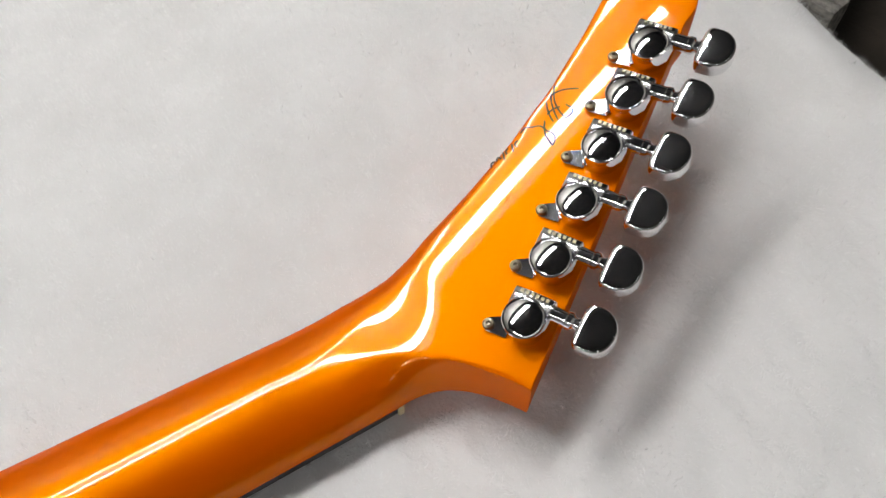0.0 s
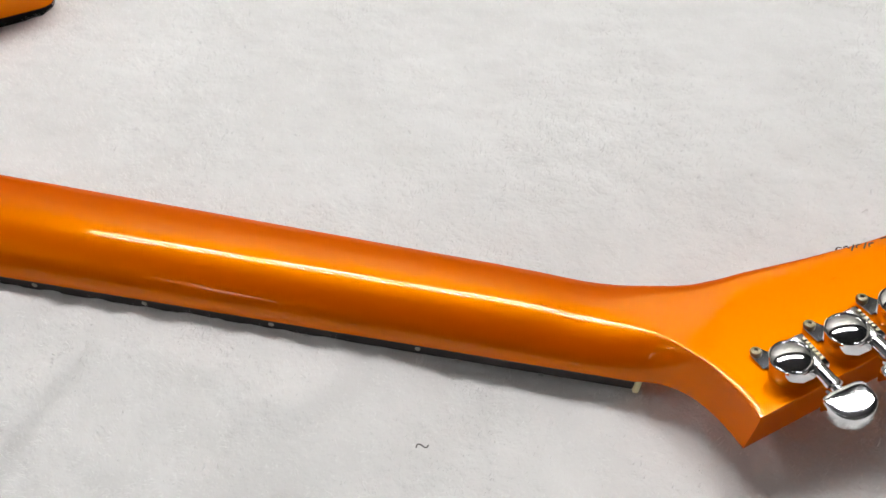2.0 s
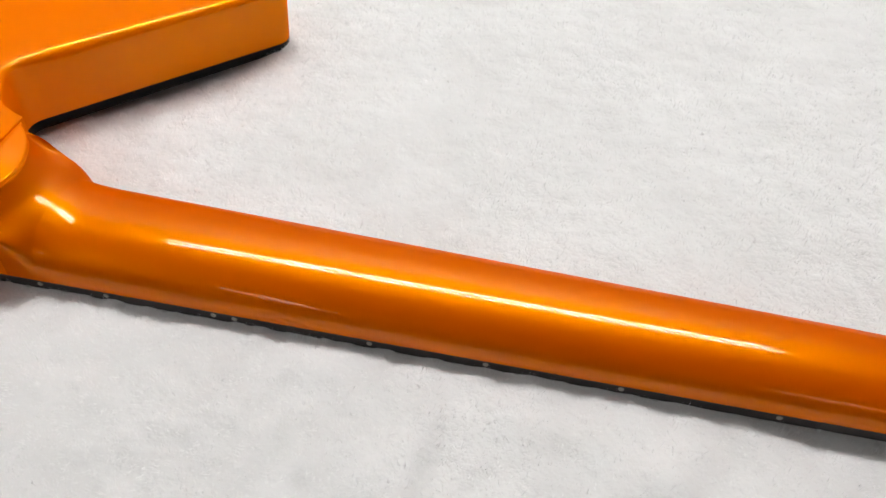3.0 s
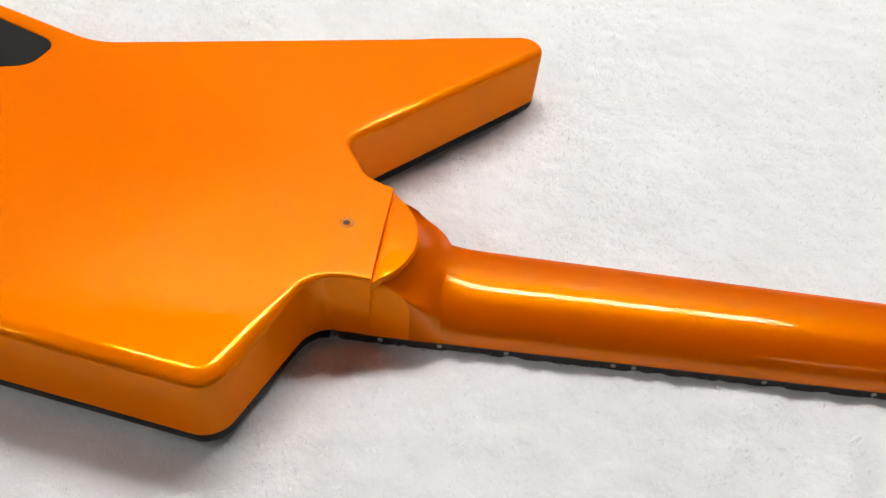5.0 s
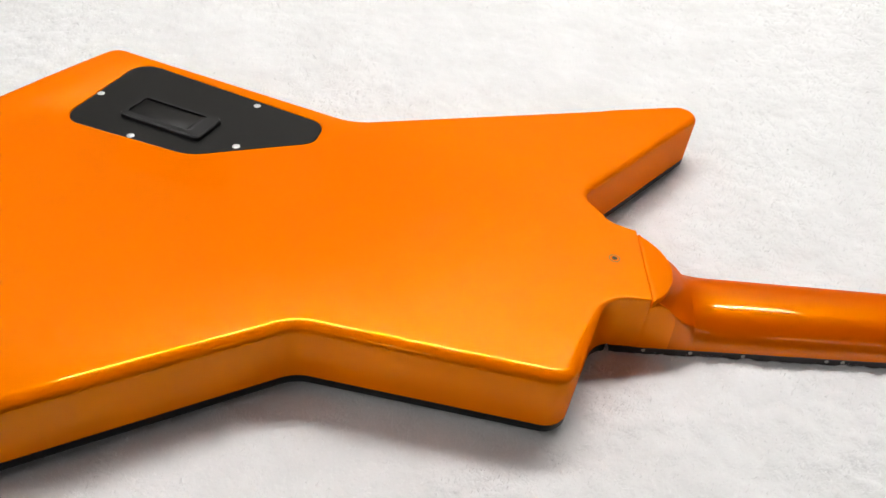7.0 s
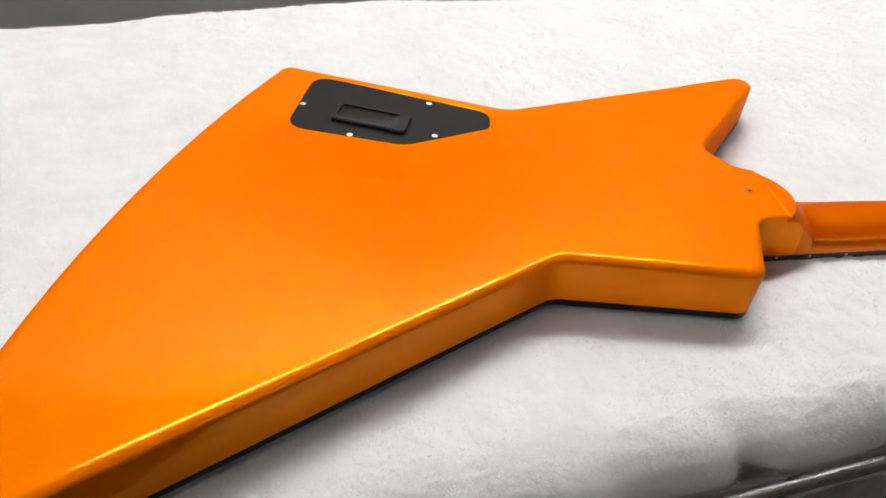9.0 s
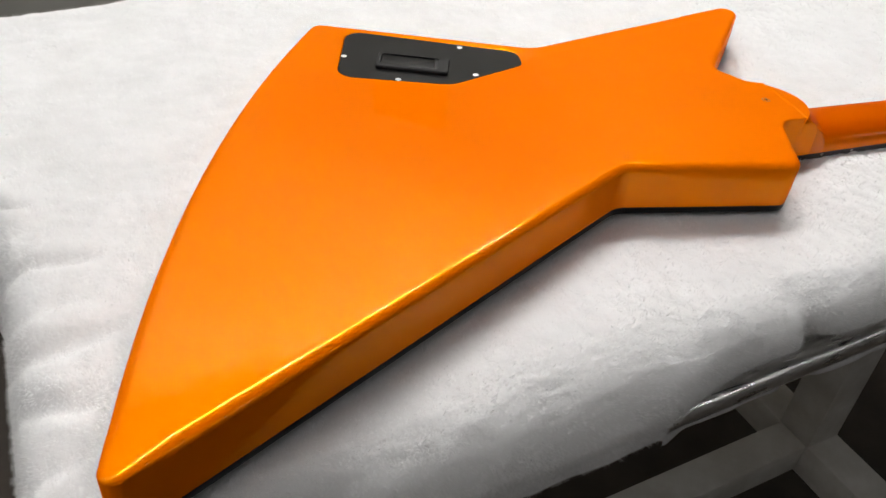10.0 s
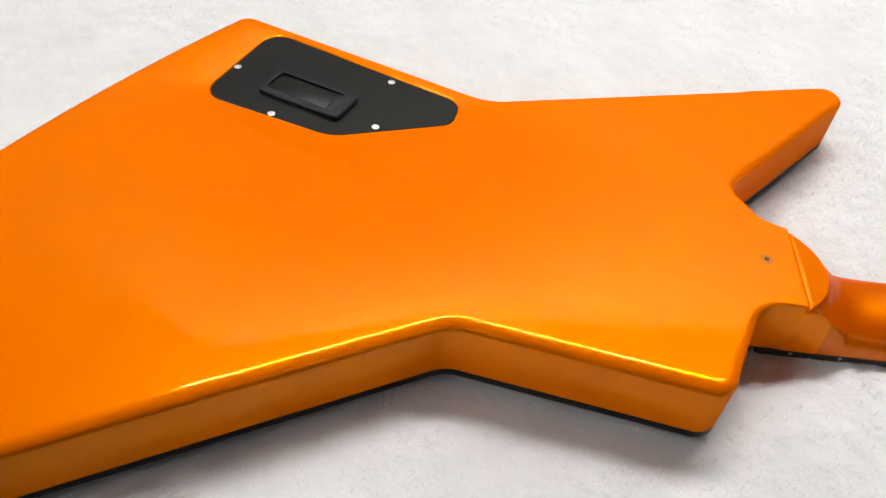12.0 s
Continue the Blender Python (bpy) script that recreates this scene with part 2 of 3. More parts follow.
def sheet_between(bm, outer, holes=()):
    edges = [bm.edges.get((r[i], r[(i + 1) % len(r)])) or bm.edges.new((r[i], r[(i + 1) % len(r)])) for r in (outer, *holes) for i in range(len(r))]
    return [f for f in bmesh.ops.triangle_fill(bm, use_beauty=True, edges=edges, normal=(0, 0, 1))["geom"] if isinstance(f, bmesh.types.BMFace)]


def guitar_body(parent):
    round_r = [0.0052 * float(1 - 0.70 * smoothstep(0.092, 0.118, p.x) * smoothstep(0.09, 0.05, abs(p.y)) - 0.20 * smoothstep(0.128, 0.134, p.x) - 0.5 * smoothstep(0.045, 0.01, (p - tail2).length)) for p in outline]
    bm = bmesh.new()
    prev = loop(bm, outline, -THICK + BAND)
    sheet_between(bm, prev)
    for k in range(0, 8):
        w = math.pi / 2 * k / 7
        pts = inset(outline, [1.25 * r * (1 - math.cos(w)) for r in round_r])
        ring = [bm.verts.new((p.x, p.y, -r * (1 - math.sin(w)))) for p, r in zip(pts, round_r)]
        bridge(bm, prev, ring)
        prev = ring
    flat = inset(outline, [1.25 * r + 0.0012 for r in round_r])
    ring = loop(bm, flat, 0)
    bridge(bm, prev, ring)
    rim = loop(bm, inset(plate_line, -0.0006), 0)
    lip = loop(bm, inset(plate_line, -0.0002), -0.0004)
    floor_ = loop(bm, inset(plate_line, -0.0002), -0.0030)
    top_faces = sheet_between(bm, ring, [rim[::-1]])
    bridge(bm, rim, lip)
    bridge(bm, lip, floor_)
    sheet_between(bm, floor_)
    bmesh.ops.recalc_face_normals(bm, faces=bm.faces)
    for f in bm.faces:
        f.smooth = True
    for f in top_faces:
        f.smooth = False
    me = bpy.data.meshes.new("body")
    bm.to_mesh(me)
    bm.free()
    me.set_sharp_from_angle(angle=radians(50))
    ob = part("body", me, paint, parent, "angular star-shaped body back in gloss orange")
    ob.matrix_basis = BODY
    bm = bmesh.new()
    rim_line = [p for p in outline if not (p.x > 0.1185 and abs(p.y) < 0.045)]
    a = loop(bm, rim_line, -THICK + BAND)
    b = loop(bm, rim_line, -THICK + 0.002)
    c_ = loop(bm, inset(rim_line, 0.0006), -THICK + 0.0006)
    d = loop(bm, inset(rim_line, 0.0022), -THICK)
    bridge(bm, a, b), bridge(bm, b, c_), bridge(bm, c_, d)
    sheet_between(bm, d)
    band = part("front_edge_band", bm, black_gloss, parent, "black front edge of the body")
    band.matrix_basis = BODY


def head_edges(x):
    """Near and far edge of neck and headstock at x."""
    w = half_width(min(x, 0.0))
    if x <= 0:
        return -w, w
    near = -w - 0.0255 * (x / 0.036) ** 2.6 if x < 0.036 else -0.047 + 0.692 * (x - 0.036)
    far_x = (0.0, 0.010, 0.018, 0.027, 0.036, 0.058, 0.0795, 0.1015, 0.125, 0.1495, 0.1615)
    far_y = (0.0213, 0.0202, 0.0200, 0.0217, 0.0246, 0.0298, 0.0362, 0.0450, 0.0578, 0.0728, 0.0802)
    far = float(np.interp(x, far_x, far_y))
    if x > 0.1615:
        far = 0.0640 + 0.0162 * math.sqrt(max(0.0, 1 - ((x - 0.1615) / 0.0118) ** 2))
    if x > 0.152:
        near = 0.0640 - 0.0300 * math.sqrt(max(0.0, 1 - ((x - 0.1500) / 0.0233) ** 2.4)) + 0.0013 * min(1, (x - 0.152) / 0.004)
    return near, far


def guitar_neck(parent):
    xs = list(np.arange(-0.4325, -0.4165, 0.0023)) + [-0.4161] + list(np.linspace(-0.4157, -0.4003, 9)) + [-0.4001] + list(np.arange(-0.3995, -0.386, 0.0012)) + list(np.arange(-0.386, -0.342, 0.004))
    xs += list(np.arange(-0.342, -0.075, 0.010)) + list(np.arange(-0.075, 0.036, 0.0022)) + [0.036]
    xs += list(np.arange(0.039, 0.150, 0.004)) + list(np.arange(0.150, 0.1615, 0.0016)) + list(np.arange(0.1615, 0.1722, 0.0011)) + [0.1726, 0.1730, 0.1732]
    m = 72
    verts, faces = [], []
    for x in xs:
        y0, y1 = head_edges(x)
        grow = -0.0006 if x < -0.4190 else -0.00015 if x < -0.4159 else 0.0
        y0, y1 = y0 - grow, y1 + grow
        # the crest runs down the middle of the neck and swings over to the near corner of the headstock
        if x < 0.036:
            crest = float(np.interp(x, (-0.030, -0.016, -0.006, 0.003, 0.0127, 0.0209, 0.0273, 0.0327, 0.036), (0.0, -0.0008, -0.0034, -0.0080, -0.0158, -0.0234, -0.0322, -0.0408, -0.0458)))
        else:
            crest = min(y0 + 0.0012, (y0 + y1) / 2)
        crest = max(crest, y0 + min(0.0012, (y1 - y0) / 2))
        zb = BOARD_TOP if x < 0 else BOARD_TOP + HEAD_SLOPE * x - 0.0025 * float(smoothstep(0.0, 0.036, x))
        head_top = 0.031 + HEAD_SLOPE * (x - 0.036)
        square = 16.0 * float(1 - smoothstep(-0.4003, -0.386, x))
        bend = 0.0153 * min(max((x + 0.4157) / 0.0156, 0.0), 1.0) * float(1 - smoothstep(-0.4001, -0.365, x))
        neck_z = 0.0190 - 0.011 * x - 0.0010 * float(smoothstep(-0.07, -0.01, x))
        d = min(max((x + 0.4001) / 0.036, 0.0), 1.0)
        cap_z = 0.0388 - 0.054 * (x + 0.414) - (0.003 if x < -0.4159 else 0.0)
        z_neck = neck_z + (cap_z - neck_z) * (1 - d) ** 3.4
        top = z_neck + (head_top - z_neck) * float(smoothstep(-0.046, 0.030, x))
        row = []
        for k in range(m + 1):
            ang = math.pi * (1 - k / m)
            c_ = math.cos(ang)
            p = 2.25 + square + (0.0 if c_ > 0 else 2.1 * float(smoothstep(0.033, 0.037, x)) - 0.55 * float(smoothstep(-0.012, 0.018, x)))
            flat = 0.0
            if c_ > 0 and x > -0.030:
                # flat back of the headstock, then a roundover that tightens along the far edge
                full = y1 - crest
                flat = 1 - min(1.0, float(np.interp(x, (-0.030, -0.012, 0.005, 0.030, 0.060, 0.090), (0.024, 0.019, 0.0125, 0.009, 0.005, 0.002))) / full)
                turned = (ang - math.pi / 2) / (-math.pi / 2)
                cut = 0.5 * flat
                if turned < cut:
                    ang, c_, flat = math.pi / 2, 0.0, flat * turned / cut
                else:
                    ang = math.pi / 2 * (1 - (turned - cut) / (1 - cut))
                    c_ = math.cos(ang)
            s_ = abs(math.sin(ang))
            reach = (abs(c_) ** p + s_ ** p) ** (-1 / p)
            sy, sz = c_ * reach, s_ * reach
            if sy >= 0 and x > -0.030 and k * 2 > m:
                sy = flat + (1 - flat) * sy if c_ > 0 else flat
            # rows bend at the top into the arc that ends the heel cap
            xv = x - bend * sy * sy * sz ** 8
            row.append(len(verts))
            y = crest + (y1 - crest if sy > 0 else crest - y0) * sy
            verts.append((xv, y, zb + (top - 0.054 * (xv - x) * float(x < -0.395) + HEAD_LEAN * (y + 0.02) * float(smoothstep(-0.025, 0.03, x)) - zb) * sz))
        row.append(len(verts))
        verts.append((x, (y0 + y1) / 2, zb))
        faces.append(row)
    quads = []
    for a, b in zip(faces, faces[1:]):
        n = len(a)
        quads += [(a[i], b[i], b[(i + 1) % n], a[(i + 1) % n]) for i in range(n)]
    quads += [tuple(faces[0]), tuple(reversed(faces[-1]))]
    me = mesh_from("neck", verts, quads)
    bm = bmesh.new()
    bm.from_mesh(me)
    bmesh.ops.recalc_face_normals(bm, faces=bm.faces)
    bm.to_mesh(me)
    bm.free()
    me.set_sharp_from_angle(angle=radians(88))
    me.materials.append(shaded_paint)
    me.materials.append(paint)
    # the heel is left in the body's unshaded orange
    heel = len([x for x in xs if x < -0.3999]) * (m + 2)
    me.polygons.foreach_set("material_index", [1 if min(p.vertices) < heel else 0 for p in me.polygons])
    part("neck", me, None, parent, "gloss orange neck with a tilted pointed headstock")


def guitar_fretboard(parent):
    bm = bmesh.new()
    x0, x1 = -0.4310, 0.0
    for z0, z1, cut in ((BOARD_FACE, BOARD_TOP - 0.0001, 0.0),):
        q = [(x0, half_width(x0)), (x1, half_width(x1))]
        top = [bm.verts.new((x, s * w, z1)) for s in (-1, 1) for x, w in q]
        low = [bm.verts.new((x, s * (w - 0.0006), z0)) for s in (-1, 1) for x, w in q]
        bm.faces.new((top[0], top[1], top[3], top[2]))
        bm.faces.new((low[0], low[2], low[3], low[1]))
        for i, j in ((0, 1), (1, 3), (3, 2), (2, 0)):
            bm.faces.new((top[i], low[i], low[j], top[j]))
    board_ = part("fretboard", bm, rosewood, parent, "dark fretboard edge with cream side dots", smooth=False)
    for n in range(1, 23):
        bm = bmesh.new()
        w = half_width(fret(n)) - 0.0002
        box(bm, fret(n) - 0.0011, fret(n) + 0.0011, -w, w, BOARD_FACE - 0.0011, BOARD_FACE + 0.0008, 0.0004)
        part("fret", bm, chrome_worn, board_)
    for n in (3, 5, 7, 9, 12, 15, 17, 19, 21):
        mid = (fret(n) + fret(n - 1)) / 2
        for x in ((mid - 0.0045, mid + 0.0045) if n == 12 else (mid,)):
            bm = bmesh.new()
            lathe(bm, [(0, 0.0002), (0.0011, 0.0002), (0.0012, -0.0004)], Matrix.Translation((x, -half_width(x) + 0.0001, 0.0024)) @ Matrix.Rotation(radians(90), 4, "X"), 14)
            part("side_dot", bm, inlay, board_)
    bm = bmesh.new()
    box(bm, 0.0001, 0.0028, -0.0217, 0.0217, -0.0028, BOARD_TOP + 0.0006, 0.0007)
    part("nut", bm, bone, parent, "cream nut at the end of the fretboard")


def half_moon(bm, m):
    """A tuner button: flat inner side, round outer side, pillowed faces."""
    base = []
    for k in range(40):
        w = 2 * math.pi * k / 40
        c_, s_ = math.cos(w), math.sin(w)
        power = 2.15 if c_ > 0 else 5.0
        reach = (abs(c_) ** power + abs(s_) ** power) ** (-1 / power)
        base.append(Vector((0.0010 + (0.0088 if c_ > 0 else 0.0052) * c_ * reach, 0.0088 * s_ * reach)))
    c_ = Vector((0.002, 0))
    prev, got = None, []
    for z, k in ((-0.0038, 0.0), (-0.00379, 0.40), (-0.00374, 0.70), (-0.00366, 0.86), (-0.0035, 0.92), (-0.0030, 0.965), (-0.0024, 0.99), (-0.0006, 1.0), (0.0006, 1.0), (0.0024, 0.99), (0.0030, 0.965), (0.0035, 0.92), (0.00366, 0.86), (0.00374, 0.70), (0.00379, 0.40), (0.0038, 0.0)):
        if k == 0:
            ring = [bm.verts.new((c_.x, c_.y, z))]
        else:
            ring = [bm.verts.new((c_.x + (p.x - c_.x) * k, c_.y + (p.y - c_.y) * k, z)) for p in base]
        got += ring
        if prev:
            n = len(base)
            for i in range(n):
                j = (i + 1) % n
                q = [prev[i % len(prev)], prev[j % len(prev)], ring[j % len(ring)], ring[i % len(ring)]]
                q = [v for t, v in enumerate(q) if v not in q[:t]]
                bm.faces.new(q)
        prev = ring
    bmesh.ops.transform(bm, matrix=m, verts=got)


def tuner(parent):
    """One machine head in its own frame: +x along the shaft, +z off the headstock."""
    axis = 0.0056
    root = new("tuning_machine")
    root.parent = parent
    bm = bmesh.new()
    house = rounded([(-0.0075, 0.0094, 0.0007), (0.0073, 0.0094, 0.0007), (0.0072, 0.0, 0.0030), (0.0050, -0.0056, 0.0050), (0.0, -0.0074, 0.0070), (-0.0050, -0.0056, 0.0050), (-0.0073, 0.0, 0.0040)], 5)
    if area2(house) < 0:
        house.reverse()
    rings = [loop(bm, inset(house, i), z) for i, z in ((0, 0.0), (0, 0.0074), (0.0003, 0.0081), (0.0010, 0.0085))]
    for a, b in zip(rings, rings[1:]):
        bridge(bm, a, b)
    bm.faces.new(rings[0][::-1]), bm.faces.new(rings[-1])
    part("housing", bm, chrome, root)
    bm = bmesh.new()
    worm = Matrix.Translation((-0.0066, 0.0056, 0.0052)) @ Matrix.Rotation(radians(90), 4, "Y")
    lathe(bm, [(0, 0), (0.0032, 0), (0.0037, 0.0005), (0.0037, 0.0132), (0.0032, 0.0137), (0, 0.0137)], worm, 22)
    part("worm_cover", bm, chrome_worn, root, "textured chrome worm cover")
    for k in range(6):
        bm = bmesh.new()
        box(bm, -0.0050 + 0.0018 * k, -0.0038 + 0.0018 * k, 0.0074, 0.0086, 0.00845, 0.00875)
        part("stamped_bar", bm, screw_steel, root, "dull stamped bar")
    bm = bmesh.new()
    lathe(bm, [(0.0071, 0.0080), (0.0071, 0.0091), (0.0068, 0.0094), (0.0065, 0.0092), (0.0063, 0.0091), (0.0059, 0.00936), (0.0050, 0.00968), (0.0040, 0.00994), (0.0030, 0.01014), (0.0020, 0.01028), (0.0010, 0.01036), (0, 0.0104)], Matrix.Translation((0, -0.0004, 0)), 32)
    part("gear_cap", bm, chrome, root, "domed chrome gear cap")
    bm = bmesh.new()
    ear = rounded([(-0.0040, -0.0072, 0.0006), (-0.0128, -0.0078, 0.0022), (-0.0132, -0.0034, 0.0022), (-0.0060, 0.0005, 0.0010)], 5)
    if area2(ear) < 0:
        ear.reverse()
    rings = [loop(bm, inset(ear, i), z) for i, z in ((0, 0.0), (0, 0.0011), (0.0003, 0.0014))]
    for a, b in zip(rings, rings[1:]):
        bridge(bm, a, b)
    bm.faces.new(rings[0][::-1]), bm.faces.new(rings[-1])
    part("mounting_ear", bm, chrome, root)
    bm = bmesh.new()
    lathe(bm, [(0.0020, 0.0012), (0.0021, 0.0022), (0.0017, 0.0029), (0.0008, 0.0031), (0.0005, 0.0022), (0, 0.0022)], Matrix.Translation((-0.0112, -0.0055, 0)), 16)
    part("screw", bm, screw_steel, root, "dull mounting screw")
    bm = bmesh.new()
    lathe(bm, [(0, 0.0065), (0.0029, 0.0065), (0.0029, 0.0122), (0.0032, 0.0125), (0.0032, 0.0142), (0.0022, 0.0149), (0.0022, 0.0160), (0.0027, 0.0162), (0.0027, 0.0170), (0.0020, 0.0176), (0.0020, 0.0200), (0, 0.0200)],
          Matrix.Translation((0, 0.0056, axis)) @ Matrix.Rotation(radians(90), 4, "Y"), 20)
    part("shaft", bm, chrome, root)
    bm = bmesh.new()
    half_moon(bm, Matrix.Translation((0.0203, 0.0054, axis)) @ Matrix.Diagonal((0.88, 0.92, 1.04, 1.0)))
    button = part("button", bm, chrome, root, "half-moon chrome button")
    return root


def signature(parent):
    """The handwriting on the headstock, as plain pen strokes."""
    strokes = []
    lines = [((0.0330, 0.0292), (0.0352, 0.0304), 0.3), ((0.0358, 0.0302), (0.0378, 0.0300), 0.5), ((0.0384, 0.0288), (0.0396, 0.0318), 0.0), ((0.0404, 0.0302), (0.0420, 0.0320), 0.3),
             ((0.0428, 0.0298), (0.0440, 0.0328), 0.0), ((0.0450, 0.0306), (0.0466, 0.0326), 0.4), ((0.0492, 0.0346), (0.0540, 0.0338), 0.25), ((0.0540, 0.0340), (0.0572, 0.0300), 0.2),
             ((0.0555, 0.0232), (0.0590, 0.0335), 0.12), ((0.0555, 0.0232), (0.0570, 0.0300), -0.3), ((0.0612, 0.0312), (0.0640, 0.0400), 0.05), ((0.0630, 0.0306), (0.0668, 0.0412), 0.05),
             ((0.0612, 0.0352), (0.0668, 0.0350), 0.10), ((0.0655, 0.0298), (0.0705, 0.0440), 0.12), ((0.0655, 0.0298), (0.0690, 0.0345), -0.45), ((0.0668, 0.0412), (0.0765, 0.0372), 0.10)]
    for p, q, bow in lines:
        a, b = Vector(p), Vector(q)
        side = Vector((-(b - a).y, (b - a).x)) * bow
        strokes.append([a + (b - a) * t + side * math.sin(t * math.pi) for t in [k / 10 for k in range(11)]])
    for s in strokes:
        bm = bmesh.new()
        tube(bm, [(p.x, p.y, 0.0) for p in s], 0.00032, 6)
        bmesh.ops.scale(bm, vec=(1, 1, 0.5), verts=bm.verts)
        ob = part("pen_stroke", bm, ink, parent, "thin black pen stroke")
        ob.matrix_basis = HEAD @ Matrix.Translation((0, 0, 0.00008))


def lacquer_lumps(parent):
    """Small lumps in the lacquer of the headstock."""
    for u, v, r, turn in ((0.0300, 0.0152, 0.0009, 40), (0.0378, 0.0196, 0.0006, 10), (0.0324, 0.0153, 0.0005, 70)):
        bm = bmesh.new()
        lathe(bm, [(0, 0.00022), (r * 0.5, 0.00018), (r, -0.0001)], Matrix.Rotation(radians(turn), 4, "Z") @ Matrix.Diagonal((1.7, 0.7, 1.0, 1.0)), 9)
        part("lacquer_lump", bm, shaded_paint, parent, "small lump in the gloss lacquer").matrix_basis = HEAD @ Matrix.Translation((u, v, 0))


def build_lint():
    """Dark lint lying on the fleece."""
    for x, y, l, turn in ((-0.074, -0.064, 0.0045, 30),):
        bm = bmesh.new()
        tube(bm, [(l * (k / 6 - 0.5), 0.0012 * math.sin(k), 0.0002 * (k % 2)) for k in range(7)], 0.00022, 5)
        ob = part("lint_thread", bm, ink)
        ob.matrix_basis = pose(x, y, 0.0026, 0, 0, turn)
        tagged(ob, "tiny dark lint thread lying on white fleece", "lint")


def build_guitar():
    g = thing("electric_guitar", Matrix.Identity(4), "gloss orange star-shaped electric guitar lying face down on white fleece", "guitar")
    guitar_body(g)
    guitar_neck(g)
    guitar_fretboard(g)
    # control cavity cover
    bm = bmesh.new()
    pl = inset(plate_line, 0.0002)
    rings = [loop(bm, inset(pl, i), z) for i, z in ((0, -0.0026), (0, -0.0006), (0.0003, -0.0003))]
    for a, b in zip(rings, rings[1:]):
        bridge(bm, a, b)
    sheet_between(bm, rings[0]), sheet_between(bm, rings[-1])
    cover = part("cavity_cover", bm, black_plate, g, "black plastic control cavity cover")
    cover.matrix_basis = BODY
    for u, v in ((-0.2070, 0.1130), (-0.1073, 0.1206), (-0.1725, 0.0686), (-0.1087, 0.0704)):
        bm = bmesh.new()
        lathe(bm, [(0.0024, -0.0006), (0.0024, -0.0002), (0.0020, -0.00008), (0.0009, -0.00002), (0.0007, -0.00025), (0, -0.00025)], Matrix.Translation((u, v, 0)), 16)
        part("cover_screw", bm, screw_bright, cover, "small chrome cover screw")
    # battery box: a frame with a sunk lid
    turn = Matrix.Translation((-0.1551, 0.0920, 0.0)) @ Matrix.Rotation(radians(-19.0), 4, "Z")
    bm = bmesh.new()
    outer = rounded([(-0.0290, -0.0133, 0.003), (0.0290, -0.0133, 0.003), (0.0290, 0.0133, 0.003), (-0.0290, 0.0133, 0.003)], 5)
    inner = [Vector((p.x * 0.80 - 0.0025, p.y * 0.72 + 0.0008)) for p in outer]
    r = [loop(bm, outer, -0.0003), loop(bm, outer, 0.0018), loop(bm, inset(outer, 0.0009), 0.0026), loop(bm, inner, 0.0026), loop(bm, inner, 0.0006)]
    for a, b in zip(r, r[1:]):
        bridge(bm, a, b)
    frame_ = part("battery_box", bm, box_plastic, cover, "black plastic battery compartment")
    frame_.matrix_basis = turn
    bm = bmesh.new()
    box(bm, -0.0255, 0.0195, -0.0078, 0.0094, -0.0004, 0.0019, 0.0005)
    lid = part("battery_lid", bm, black_plate, cover)
    lid.matrix_basis = turn
    bm = bmesh.new()
    box(bm, 0.0168, 0.0212, -0.0080, 0.0096, -0.0004, 0.0024, 0.0006)
    latch = part("battery_latch", bm, box_plastic, cover)
    latch.matrix_basis = turn
    # flat cap on the heel, ending in an arc
    edge = [Vector((0.1349, -0.0286))]
    for k in range(1, 24):
        w = -1 + 2 * k / 24
        edge.append(Vector((0.1350 + 0.0153 * (1 - w * w) ** 0.85, -0.0001 + 0.0285 * w)))
    edge.append(Vector((0.1349, 0.0284)))
    bm = bmesh.new()
    rings = [loop(bm, inset(edge, i), z) for i, z in ((0, -0.0050), (0, -0.0009), (0.0003, -0.0004), (0.0008, -0.0002))]
    for a, b in zip(rings, rings[1:]):
        bridge(bm, a, b)
    sheet_between(bm, rings[0]), sheet_between(bm, rings[-1])
    part("heel_cap", bm, paint, g).matrix_basis = BODY
    # strap button hole: a flat disc, the shade inside given as dark colour
    bm = bmesh.new()
    lathe(bm, [(0, -0.0001), (0.0012, 0.0001), (0.0015, 0.00025)], Matrix.Translation((0.1180, 0.0037, 0.0)), 16)
    part("strap_screw_hole", bm, hole_dark, g, "flat dark disc for the empty strap button screw hole").matrix_basis = BODY
    bm = bmesh.new()
    lathe(bm, [(0.0027, -0.0001), (0.0028, 0.00012), (0.0031, 0.00012), (0.0032, -0.0001)], Matrix.Translation((0.1180, 0.0037, 0.0)), 24)
    part("washer_mark", bm, screw_steel, g, "faint ring worn round the screw hole").matrix_basis = BODY
    # machine heads
    for k in range(6):
        t = tuner(g)
        t.matrix_basis = HEAD @ Matrix.Translation((0.0105 + 0.01872 * k, -0.0275 + 0.0120 * k, 0)) @ Matrix.Rotation(radians(-60.0), 4, "Z")
    signature(g)
    lacquer_lumps(g)
    return g


# ---- the table under the cloth ----
TABLE = Matrix.Rotation(radians(10.0), 4, "Z")
A0, A1, B0, B1 = -0.969, 0.245, -0.062, 0.545


